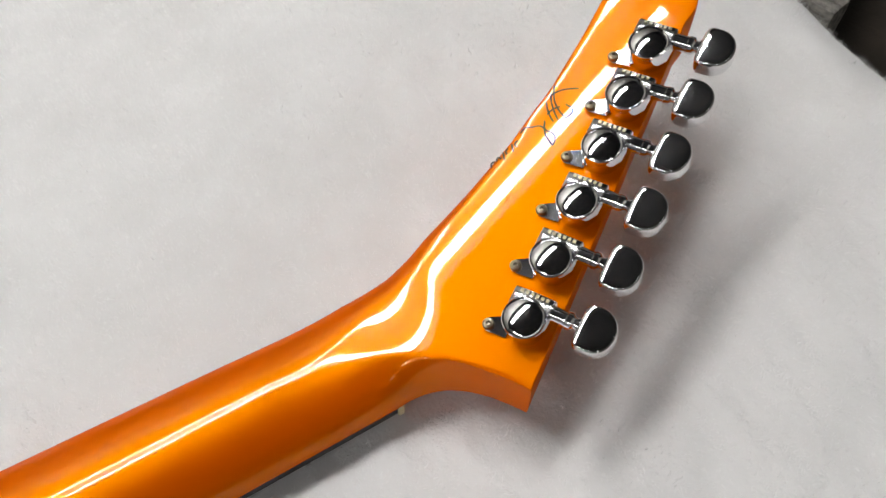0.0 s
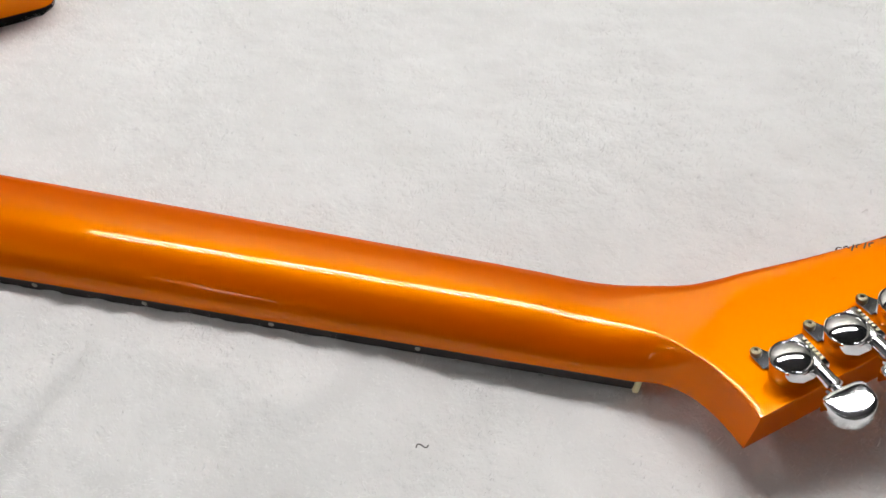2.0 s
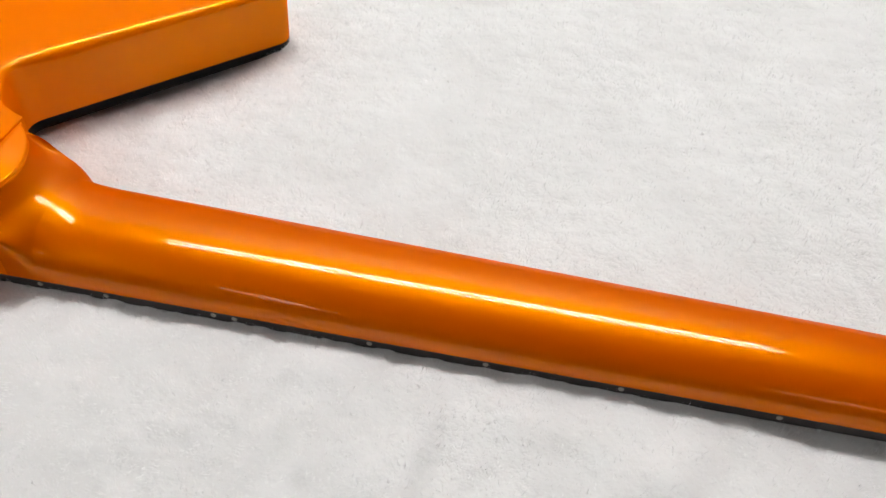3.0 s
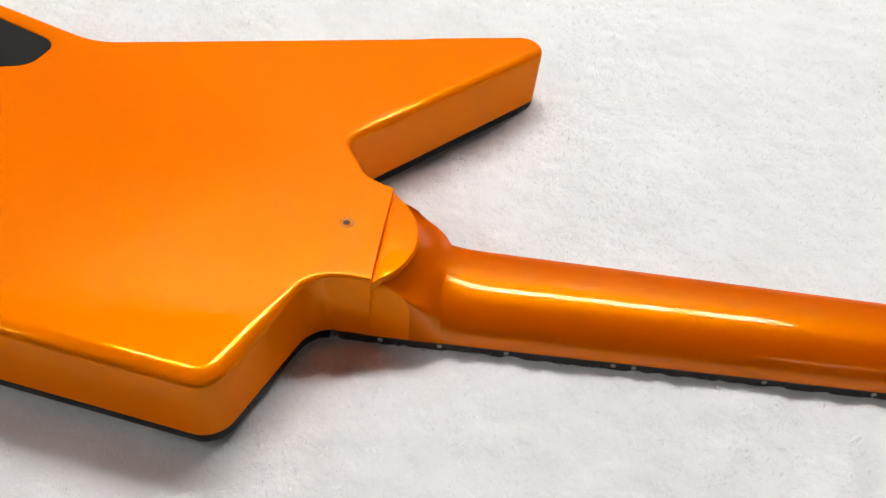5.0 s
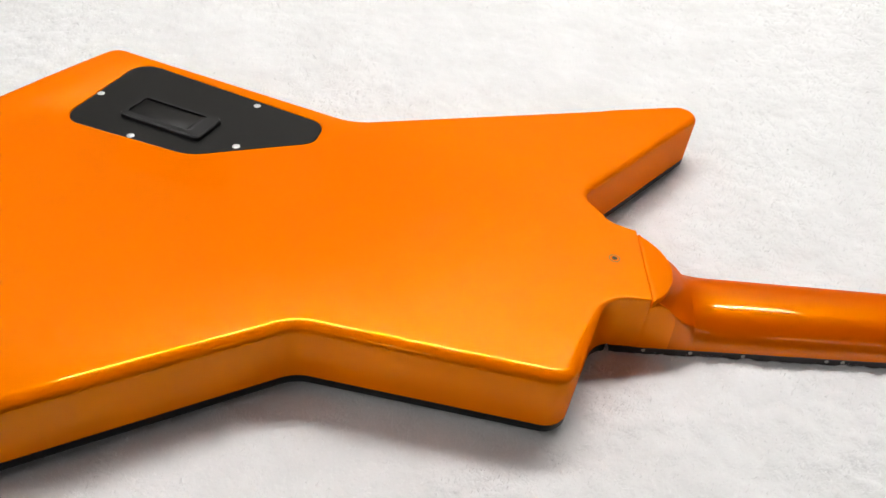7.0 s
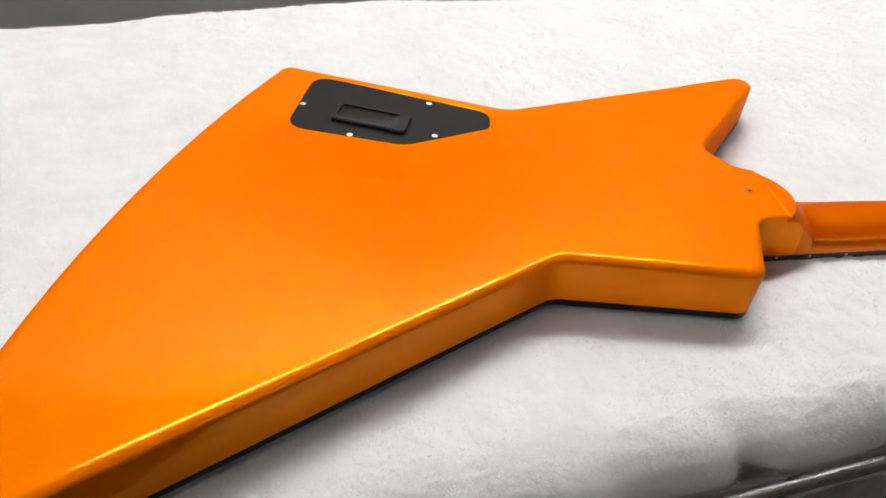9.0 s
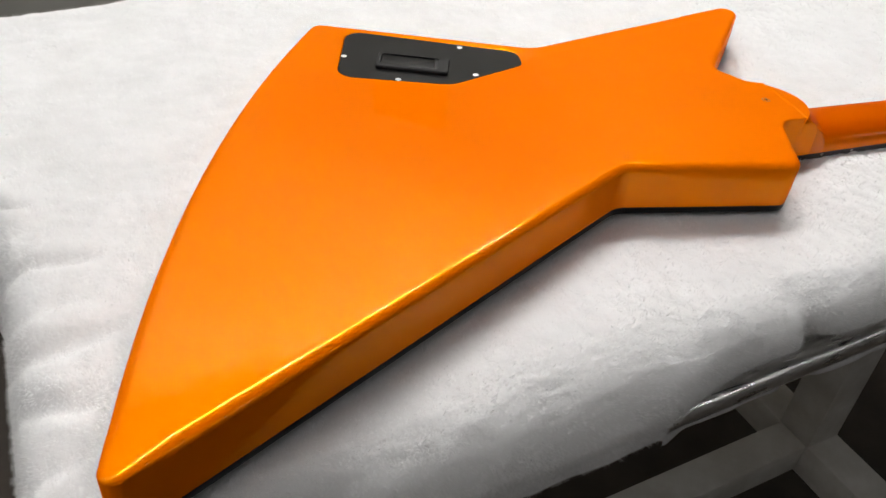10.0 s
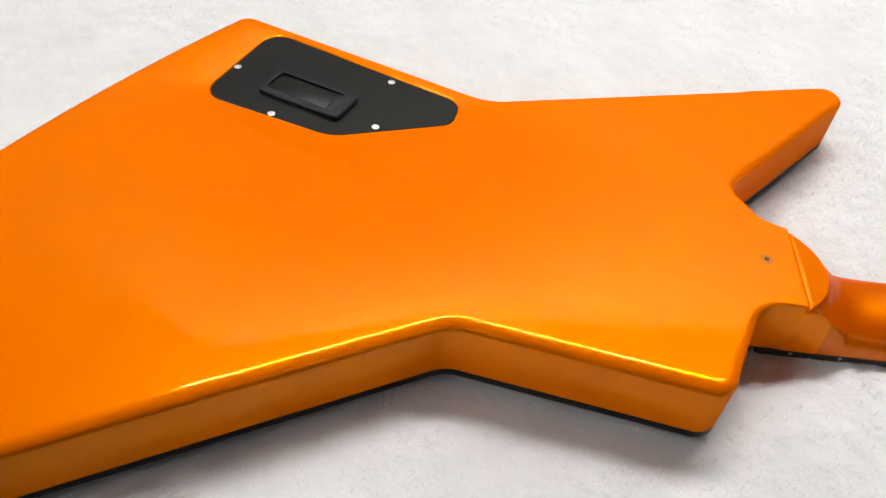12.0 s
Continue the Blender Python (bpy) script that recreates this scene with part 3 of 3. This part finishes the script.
def cloth_surface():
    """The fleece: flat over the table, rolled over its edges, hanging down at the sides."""
    r = 0.036
    step = 0.0032
    flat_a = np.arange(A0, A1 + 1e-6, step)
    flat_b = np.arange(B0, B1 + 1e-6, step)
    hang = np.arange(step, 0.22, step)
    a = np.concatenate([A0 - hang[::-1], flat_a, A1 + hang])
    b = np.concatenate([B0 - hang[::-1], flat_b, B1 + hang])
    P, Q = np.meshgrid(a, b, indexing="ij")
    # the right end of the cloth runs askew
    skew = 0.28 * np.clip(Q - B0, 0, 0.4) * smoothstep(-0.25, A1, P)
    ex = np.where(P < A0, P - A0, np.where(P > A1, P - A1, 0.0))
    ey = np.where(Q < B0, Q - B0, np.where(Q > B1, Q - B1, 0.0))
    # the front hem is shorter where it drapes over the rail
    hem = 0.605 - 0.262 * smoothstep(-0.61, -0.655, P)
    ey = np.where(ey < 0, ey * hem, ey)
    e = np.hypot(ex, ey)
    th = np.minimum(e / r, math.pi / 2)
    out = r * np.sin(th)
    drop = r * (1 - np.cos(th)) + np.maximum(0, e - r * math.pi / 2)
    tuck = 0.019 * smoothstep(0.034, 0.056, drop) * smoothstep(-0.655, -0.615, P) * (ey < 0)
    out = out * (1 + 0.32 * smoothstep(-0.58, -0.65, P) * (ey < 0)) - tuck
    n = np.maximum(e, 1e-6)
    X = np.clip(P, A0, A1) + ex / n * out + skew
    Y = np.clip(Q, B0, B1) + ey / n * out - 0.085 * smoothstep(-0.40, 0.12, P) * smoothstep(0.10, B0, Q)
    X = X - 0.25 * np.clip(Q - 0.15, 0, 0.4) * smoothstep(-0.80, A0, P)
    Z = -drop
    return X, Y, Z, P, Q, drop


def fold_noise(X, Y, s, seed):
    flat = np.empty(X.size)
    for i, (x, y) in enumerate(zip(X.ravel(), Y.ravel())):
        flat[i] = noise.noise(Vector((x * s, y * s, seed)))
    return flat.reshape(X.shape)


def outline_distance(U, V):
    """Distance from the body's outline, zero inside it."""
    pts = np.array([(p.x, p.y) for p in outline])
    best = np.full(U.shape, 9.0)
    inside = np.zeros(U.shape, dtype=bool)
    for (ax, ay), (bx, by) in zip(pts, np.roll(pts, -1, axis=0)):
        dx, dy = bx - ax, by - ay
        t = np.clip(((U - ax) * dx + (V - ay) * dy) / (dx * dx + dy * dy), 0, 1)
        best = np.minimum(best, np.hypot(U - ax - t * dx, V - ay - t * dy))
        if abs(dy) > 1e-9:
            inside ^= ((ay > V) != (by > V)) & (U < ax + (V - ay) * dx / dy)
    return np.where(inside, 0.0, best)


def pile_tufts(grid, fine, drop):
    """Short soft fibres that stand off the fleece, three corners each."""
    rng = np.random.default_rng(5)
    count = 1200000
    i = rng.random(count) * (grid.shape[0] - 2)
    j = rng.random(count) * (grid.shape[1] - 2)
    i0, j0 = i.astype(int), j.astype(int)
    keep = drop[i0, j0] < 0.075
    i, j, i0, j0 = i[keep], j[keep], i0[keep], j0[keep]
    count = len(i)
    u, v = (i - i0)[:, None], (j - j0)[:, None]
    p00, p10, p01 = grid[i0, j0], grid[i0 + 1, j0], grid[i0, j0 + 1]
    base = p00 + (p10 - p00) * u + (p01 - p00) * v
    nor = np.cross(p10 - p00, p01 - p00)
    nor /= np.maximum(np.linalg.norm(nor, axis=1, keepdims=True), 1e-12)
    # neighbouring fibres lean together into tufts
    cell = 1.7
    ci, cj = np.floor(i / cell).astype(int), np.floor(j / cell).astype(int)
    jitter = rng.random((ci.max() + 2, cj.max() + 2, 3))
    ti = np.clip((ci + 0.15 + 0.7 * jitter[ci, cj, 0]) * cell, 0, grid.shape[0] - 2.01)
    tj = np.clip((cj + 0.15 + 0.7 * jitter[ci, cj, 1]) * cell, 0, grid.shape[1] - 2.01)
    centre = grid[ti.astype(int), tj.astype(int)]
    swirl = fine[i0, j0] * 5.0 + rng.normal(size=count) * 0.6
    lean = np.stack([np.cos(swirl), np.sin(swirl), np.zeros(count)], axis=1) + rng.normal(size=(count, 3)) * 0.25
    pull = centre - base
    pull -= nor * (pull * nor).sum(axis=1, keepdims=True)
    way = lean * 0.45 + pull * 100.0 + nor * (0.55 + 0.5 * jitter[ci, cj, 2][:, None] - (lean * nor).sum(axis=1, keepdims=True) * 0.45)
    way /= np.linalg.norm(way, axis=1, keepdims=True)
    side = np.cross(way, nor)
    side /= np.maximum(np.linalg.norm(side, axis=1, keepdims=True), 1e-9)
    length = (0.0013 + 0.0019 * rng.random((count, 1))) * (0.75 + 0.6 * jitter[ci, cj, 2][:, None])
    width = 0.00011
    return np.stack([base - side * width - nor * 0.0003, base + side * width - nor * 0.0003, base + way * length], axis=1).reshape(-1, 3)


def build_cloth():
    X, Y, Z, P, Q, drop = cloth_surface()
    low = fold_noise(P, Q, 5.0, 3.1)
    mid = fold_noise(P, Q, 22.0, 7.7)
    fine = fold_noise(P, Q, 85.0, 1.3)
    tiny = fold_noise(P, Q, 210.0, 5.3)
    wx_ = P * math.cos(radians(10)) - Q * math.sin(radians(10))
    wy_ = P * math.sin(radians(10)) + Q * math.cos(radians(10))
    ruffled = 1 + 0.6 * smoothstep(0.01, -0.03, wy_) * smoothstep(-0.46, -0.36, wx_)
    lift = 0.0028 * low + 0.0013 * mid + (0.0013 * fine + 0.0012 * tiny) * ruffled
    # tufts that swell up along the fretboard
    brim = np.exp(-((wy_ + 0.0215 - 0.014 * wx_ + 0.005) / 0.007) ** 2) * smoothstep(-0.40, -0.36, wx_) * smoothstep(-0.02, -0.06, wx_)
    lift = lift + 0.0060 * np.clip(fold_noise(P, Q, 34.0, 2.2) + 0.05, 0, 1) * brim
    # soft folds that run in from the tail end
    for p0, q0, slope, reach, amp in ((-1.0, 0.221, -0.30, 0.045, 0.0095), (-0.98, 0.139, -0.20, 0.060, 0.0050), (-1.0, 0.060, -0.11, 0.085, 0.0060), (-1.0, 0.018, -0.33, 0.075, 0.0045),
                                      (-1.0, 0.100, -0.25, 0.060, 0.0025), (-1.0, -0.03, -0.2, 0.060, 0.0035), (-1.0, 0.30, 0.3, 0.09, 0.0040), (-1.0, 0.40, 0.6, 0.12, 0.0045)):
        off = Q - q0 - slope * (P - p0) + 0.010 * mid
        fade = smoothstep(p0 + reach, p0 + 0.35 * reach, P)
        lift = lift + amp * fade * (0.75 * np.exp(-((np.abs(off) - 0.017) / 0.013) ** 2) - np.exp(-(off / 0.0065) ** 2))
    # pressed creases in front of the neck
    for p0, lean, amp in ((-0.211, 0.12, 0.0017), (-0.196, 0.10, 0.0009), (-0.245, 0.35, 0.0007), (-0.33, -0.15, 0.0009)):
        off = wx_ - p0 - lean * (wy_ + 0.05) + 0.004 * mid
        lift = lift + amp * (np.exp(-((off + 0.007) / 0.006) ** 2) - np.exp(-(off / 0.0045) ** 2)) * smoothstep(-0.015, -0.04, wy_)
    # puckers where the front edge turns down
    edge = np.exp(-((Q - B0) / 0.05) ** 2)
    lift = lift + 0.0025 * edge * fold_noise(P, Q * 0.4, 16.0, 9.9)
    pucker = np.exp(-((P + 0.535 + 0.25 * (Q - B0)) / 0.012) ** 2) * smoothstep(0.02, -0.03, Q - B0)
    nrm = smoothstep(0.0, 0.05, drop)
    Yo = Y - nrm * (0.0022 * mid + 0.0022 * low + 0.0008 * fine) + pucker * 0.018 * nrm
    Zo = Z + lift * (1 - 0.95 * smoothstep(0.002, 0.030, drop)) - pucker * 0.006
    wx = X * math.cos(radians(10)) - Y * math.sin(radians(10))
    wy = X * math.sin(radians(10)) + Y * math.cos(radians(10))
    Zo = Zo + 0.011 * smoothstep(-0.50, -0.72, wx) * (1 - 0.5 * smoothstep(-0.85, -1.0, wx)) * (1 - smoothstep(0, 0.03, drop))
    # pressed down under the far wing and the fretboard
    Zo = Zo - 0.006 * smoothstep(-0.16, 0.0, wx) * smoothstep(0.12, 0.03, np.abs(wy))
    Zo = Zo - 0.006 * np.exp(-(((wx + 0.40) / 0.06) ** 2 + ((wy - 0.150) / 0.05) ** 2))
    # the thick fleece swells up against the underside of the body
    gap = outline_distance(wx + 0.55, wy)
    under = 0.048 - 0.054 * (wx + 0.55) - THICK - 0.0052
    hug = smoothstep(0.035, 0.004, gap + 0.006 * mid) * (1 - smoothstep(0.0, 0.035, drop))
    Zo = np.where(under > Zo, Zo + (under - Zo) * hug, Zo)
    na, nb = X.shape
    verts = np.stack([X, Yo, Zo], axis=-1).reshape(-1, 3)
    idx = np.arange(na * nb).reshape(na, nb)
    quads = np.stack([idx[:-1, :-1], idx[1:, :-1], idx[1:, 1:], idx[:-1, 1:]], axis=-1).reshape(-1, 4)
    tufts = pile_tufts(verts.reshape(na, nb, 3), fine, drop)
    nv, nt = len(verts), len(tufts) // 3
    me = bpy.data.meshes.new("fleece_blanket")
    me.vertices.add(nv + 3 * nt)
    me.vertices.foreach_set("co", np.concatenate([verts, tufts]).ravel())
    me.loops.add(4 * len(quads) + 3 * nt)
    me.loops.foreach_set("vertex_index", np.concatenate([quads.ravel(), nv + np.arange(3 * nt)]))
    me.polygons.add(len(quads) + nt)
    me.polygons.foreach_set("loop_start", np.concatenate([4 * np.arange(len(quads)), 4 * len(quads) + 3 * np.arange(nt)]))
    me.polygons.foreach_set("use_smooth", np.ones(len(quads) + nt, dtype=bool))
    me.polygons.foreach_set("material_index", np.concatenate([np.zeros(len(quads), dtype=int), np.ones(nt, dtype=int)]))
    me.update()
    me.materials.append(fleece)
    me.materials.append(fibre)
    ob = new("fleece_blanket", me)
    ob.matrix_basis = TABLE
    tagged(ob, "thick white fleece blanket spread over the work table", "blanket")
    return ob


def build_table():
    t = thing("work_table", TABLE, "work table with steel-trimmed edge and worn white frame", "table")
    bm = bmesh.new()
    box(bm, A0 + 0.01, A1 - 0.005, B0 + 0.008, B1 - 0.01, -0.090, -0.014, 0.006)
    part("tabletop", bm, board, t)
    bm = bmesh.new()
    tube(bm, [(A0 + 0.02 + k * 0.095, B0 - 0.029, -0.0600) for k in range(13)], 0.0105, 20)
    part("edge_trim", bm, steel, t, "polished steel tube along the table edge")
    for a in (-0.90, -0.045):
        bm = bmesh.new()
        box(bm, a, a + 0.065, 0.100, 0.160, -0.66, -0.089, 0.003)
        part("leg", bm, white_wood, t, "worn white table leg")
        bm = bmesh.new()
        box(bm, a, a + 0.065, -0.30, 0.52, -0.72, -0.655, 0.004)
        part("foot_beam", bm, white_wood, t)
        for b in (-0.29, 0.46):
            bm = bmesh.new()
            box(bm, a + 0.005, a + 0.06, b, b + 0.05, -0.80, -0.721, 0.002)
            part("foot", bm, white_wood, t)
    bm = bmesh.new()
    box(bm, -0.833, -0.047, 0.102, 0.157, -0.71, -0.652, 0.003)
    part("stretcher", bm, white_wood, t)
    return t


# ---- the room ----
def build_room():
    room = Matrix.Rotation(radians(10.0), 4, "Z")

    def slab(name, mat, x0, x1, y0, y1, z0, z1):
        bm = bmesh.new()
        box(bm, x0, x1, y0, y1, z0, z1)
        ob = part(name, bm, mat, None, smooth=False)
        ob.matrix_basis = room
        return tagged(ob, kind="structure")
    slab("floor", floor_mat, -3.0, 2.6, -3.4, 1.5, -0.90, -0.80)
    slab("ceiling", ceiling_mat, -3.0, 2.6, -3.4, 1.5, 1.95, 2.05)
    slab("wall_north", wall_mat, -3.0, 2.6, 1.20, 1.30, -0.80, 1.95)
    # these three walls are unseen and darkened to keep reflections dark
    slab("wall_south", unseen_wall_mat, -3.0, 2.6, -3.2, -3.1, -0.80, 1.95)
    slab("wall_west", unseen_wall_mat, -2.8, -2.7, -3.1, 1.20, -0.80, 1.95)
    slab("wall_east", unseen_wall_mat, 2.3, 2.4, -3.1, 1.20, -0.80, 1.95)
    slab("bulkhead", bulkhead_mat, -2.6, 2.2, 1.02, 1.195, 1.53, 1.949)


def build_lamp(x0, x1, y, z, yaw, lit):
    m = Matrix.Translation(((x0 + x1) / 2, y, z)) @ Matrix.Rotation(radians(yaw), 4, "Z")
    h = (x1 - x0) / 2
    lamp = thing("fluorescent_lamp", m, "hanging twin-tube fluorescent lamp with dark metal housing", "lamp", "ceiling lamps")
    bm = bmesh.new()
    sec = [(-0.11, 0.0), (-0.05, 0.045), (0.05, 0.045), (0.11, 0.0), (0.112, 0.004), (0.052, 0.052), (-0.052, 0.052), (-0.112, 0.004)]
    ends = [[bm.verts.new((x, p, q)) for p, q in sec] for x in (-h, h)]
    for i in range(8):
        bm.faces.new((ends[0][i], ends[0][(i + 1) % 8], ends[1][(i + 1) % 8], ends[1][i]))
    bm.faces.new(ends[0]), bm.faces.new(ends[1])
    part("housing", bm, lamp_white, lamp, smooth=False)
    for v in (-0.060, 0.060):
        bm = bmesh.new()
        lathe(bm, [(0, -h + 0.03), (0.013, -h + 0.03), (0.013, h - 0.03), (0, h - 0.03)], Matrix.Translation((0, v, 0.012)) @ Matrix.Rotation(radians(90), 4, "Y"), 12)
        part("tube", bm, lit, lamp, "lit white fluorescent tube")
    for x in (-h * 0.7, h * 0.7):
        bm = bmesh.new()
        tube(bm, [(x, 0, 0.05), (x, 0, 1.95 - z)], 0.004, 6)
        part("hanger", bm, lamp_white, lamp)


def build_beyond():
    """What lies on the floor past the end of the table."""
    timber = material("grey_weathered_timber", (0.24, 0.22, 0.19), 0.85)
    vary(timber, 60.0, (0.14, 0.13, 0.115), (0.62, 0.59, 0.54), detail=12.0, stretch=(1, 1.6, 1.6))
    bump(timber, 50.0, 0.003, stretch=(1, 5, 5))
    rubber = material("black_rubber_cable", (0.012, 0.012, 0.013), 0.5)
    blue = material("dark_blue_pipe", (0.03, 0.032, 0.05), 0.45)
    card = material("brown_board", (0.16, 0.13, 0.10), 0.8)
    vary(card, 10.0, (0.07, 0.055, 0.042), (0.26, 0.215, 0.165), detail=8.0, stretch=(1, 5, 1))
    for (a, b, z, rz, ry), (l, w, h), label in (((1.30, 0.395, -0.700, 21, 0), (0.42, 0.105, 0.20), "thick grey weathered timber block on the floor"),
                                               ((1.082, 0.385, -0.695, 93, 0), (0.28, 0.056, 0.21), "knotted grey timber offcut standing on edge"),
                                               ((1.315, 0.487, -0.695, 26, 0), (0.42, 0.040, 0.21), "narrow grey timber batten standing on edge")):
        t = thing("timber_block", TABLE @ pose(a, b, z, 0, ry, rz), label, "timber", "timber offcuts")
        bm = bmesh.new()
        box(bm, -l / 2, l / 2, -w / 2, w / 2, -h / 2, h / 2, 0.008)
        part("timber", bm, timber, t)
        for k, (fu, fv, kr) in enumerate(((-0.30, 0.10, 0.010), (-0.05, -0.20, 0.005), (0.22, 0.16, 0.004))[:3 if l == 0.28 else 0]):
            bm = bmesh.new()
            lathe(bm, [(0, 0.001), (kr * 0.7, 0.0015), (kr, 0.0)], Matrix.Translation((fu * l, fv * w, h / 2)) @ Matrix.Diagonal((1.4, 1.0, 1.0, 1.0)), 12)
            part("knot", bm, hole_dark, t)
    sheet = thing("board_offcut", TABLE @ pose(1.35, 0.92, -0.79, 0, 0, 20), "brown board offcut of three planks lying on the floor", "board")
    for k in range(3):
        bm = bmesh.new()
        box(bm, -0.28 + 0.02 * k, 0.28 - 0.015 * k, -0.20 + 0.136 * k, -0.068 + 0.136 * k, -0.008, 0.008, 0.003)
        part("plank", bm, card, sheet)
    for pts, r, mat, name, label in ((((1.20, 0.95, -0.66), (1.19, 0.90, -0.66), (1.22, 0.865, -0.66), (1.29, 0.86, -0.66), (1.36, 0.89, -0.66)), 0.012, rubber, "power_cable", "black rubber cable looped over the clutter"),
                                     (((1.34, 0.96, -0.65), (1.22, 0.84, -0.66), (1.12, 0.73, -0.67), (1.0, 0.62, -0.72)), 0.009, rubber, "power_cable", "thin black cable hanging to the floor"),
                                     (((1.46, 0.95, -0.60), (1.30, 0.82, -0.64), (1.10, 0.66, -0.70), (0.98, 0.55, -0.77)), 0.030, blue, "hose", "dark blue hose leaning over the clutter"),
                                     (((1.52, 0.80, -0.62), (1.33, 0.74, -0.66), (1.12, 0.68, -0.70)), 0.020, card, "wooden_pole", "brown wooden pole lying across the clutter")):
        pts = [Vector(p) for p in pts]
        smooth_pts = []
        for i in range(len(pts) - 1):
            p0, p1, p2, p3 = pts[max(i - 1, 0)], pts[i], pts[i + 1], pts[min(i + 2, len(pts) - 1)]
            for k in range(6):
                t = k / 6
                smooth_pts.append(0.5 * (2 * p1 + (p2 - p0) * t + (2 * p0 - 5 * p1 + 4 * p2 - p3) * t * t + (3 * p1 - p0 - 3 * p2 + p3) * t ** 3))
        bm = bmesh.new()
        tube(bm, smooth_pts + [pts[-1]], r, 10)
        ob = part(name, bm, mat)
        ob.matrix_basis = TABLE
        tagged(ob, label, name.split("_")[-1])


build_room()
build_beyond()
build_lamp(-1.12, 0.50, 0.72, 1.50, 10.0, tube_mat)
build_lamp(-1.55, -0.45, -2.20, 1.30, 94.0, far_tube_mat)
build_lamp(0.64, 2.10, -1.80, 1.30, 4.0, side_tube_mat)
# unseen lamp added past the tail end to brighten the hanging cloth
build_lamp(-2.55, -1.25, -0.75, 1.38, 100.0, end_fill_mat)
build_table()
build_cloth()
build_guitar()
build_lint()
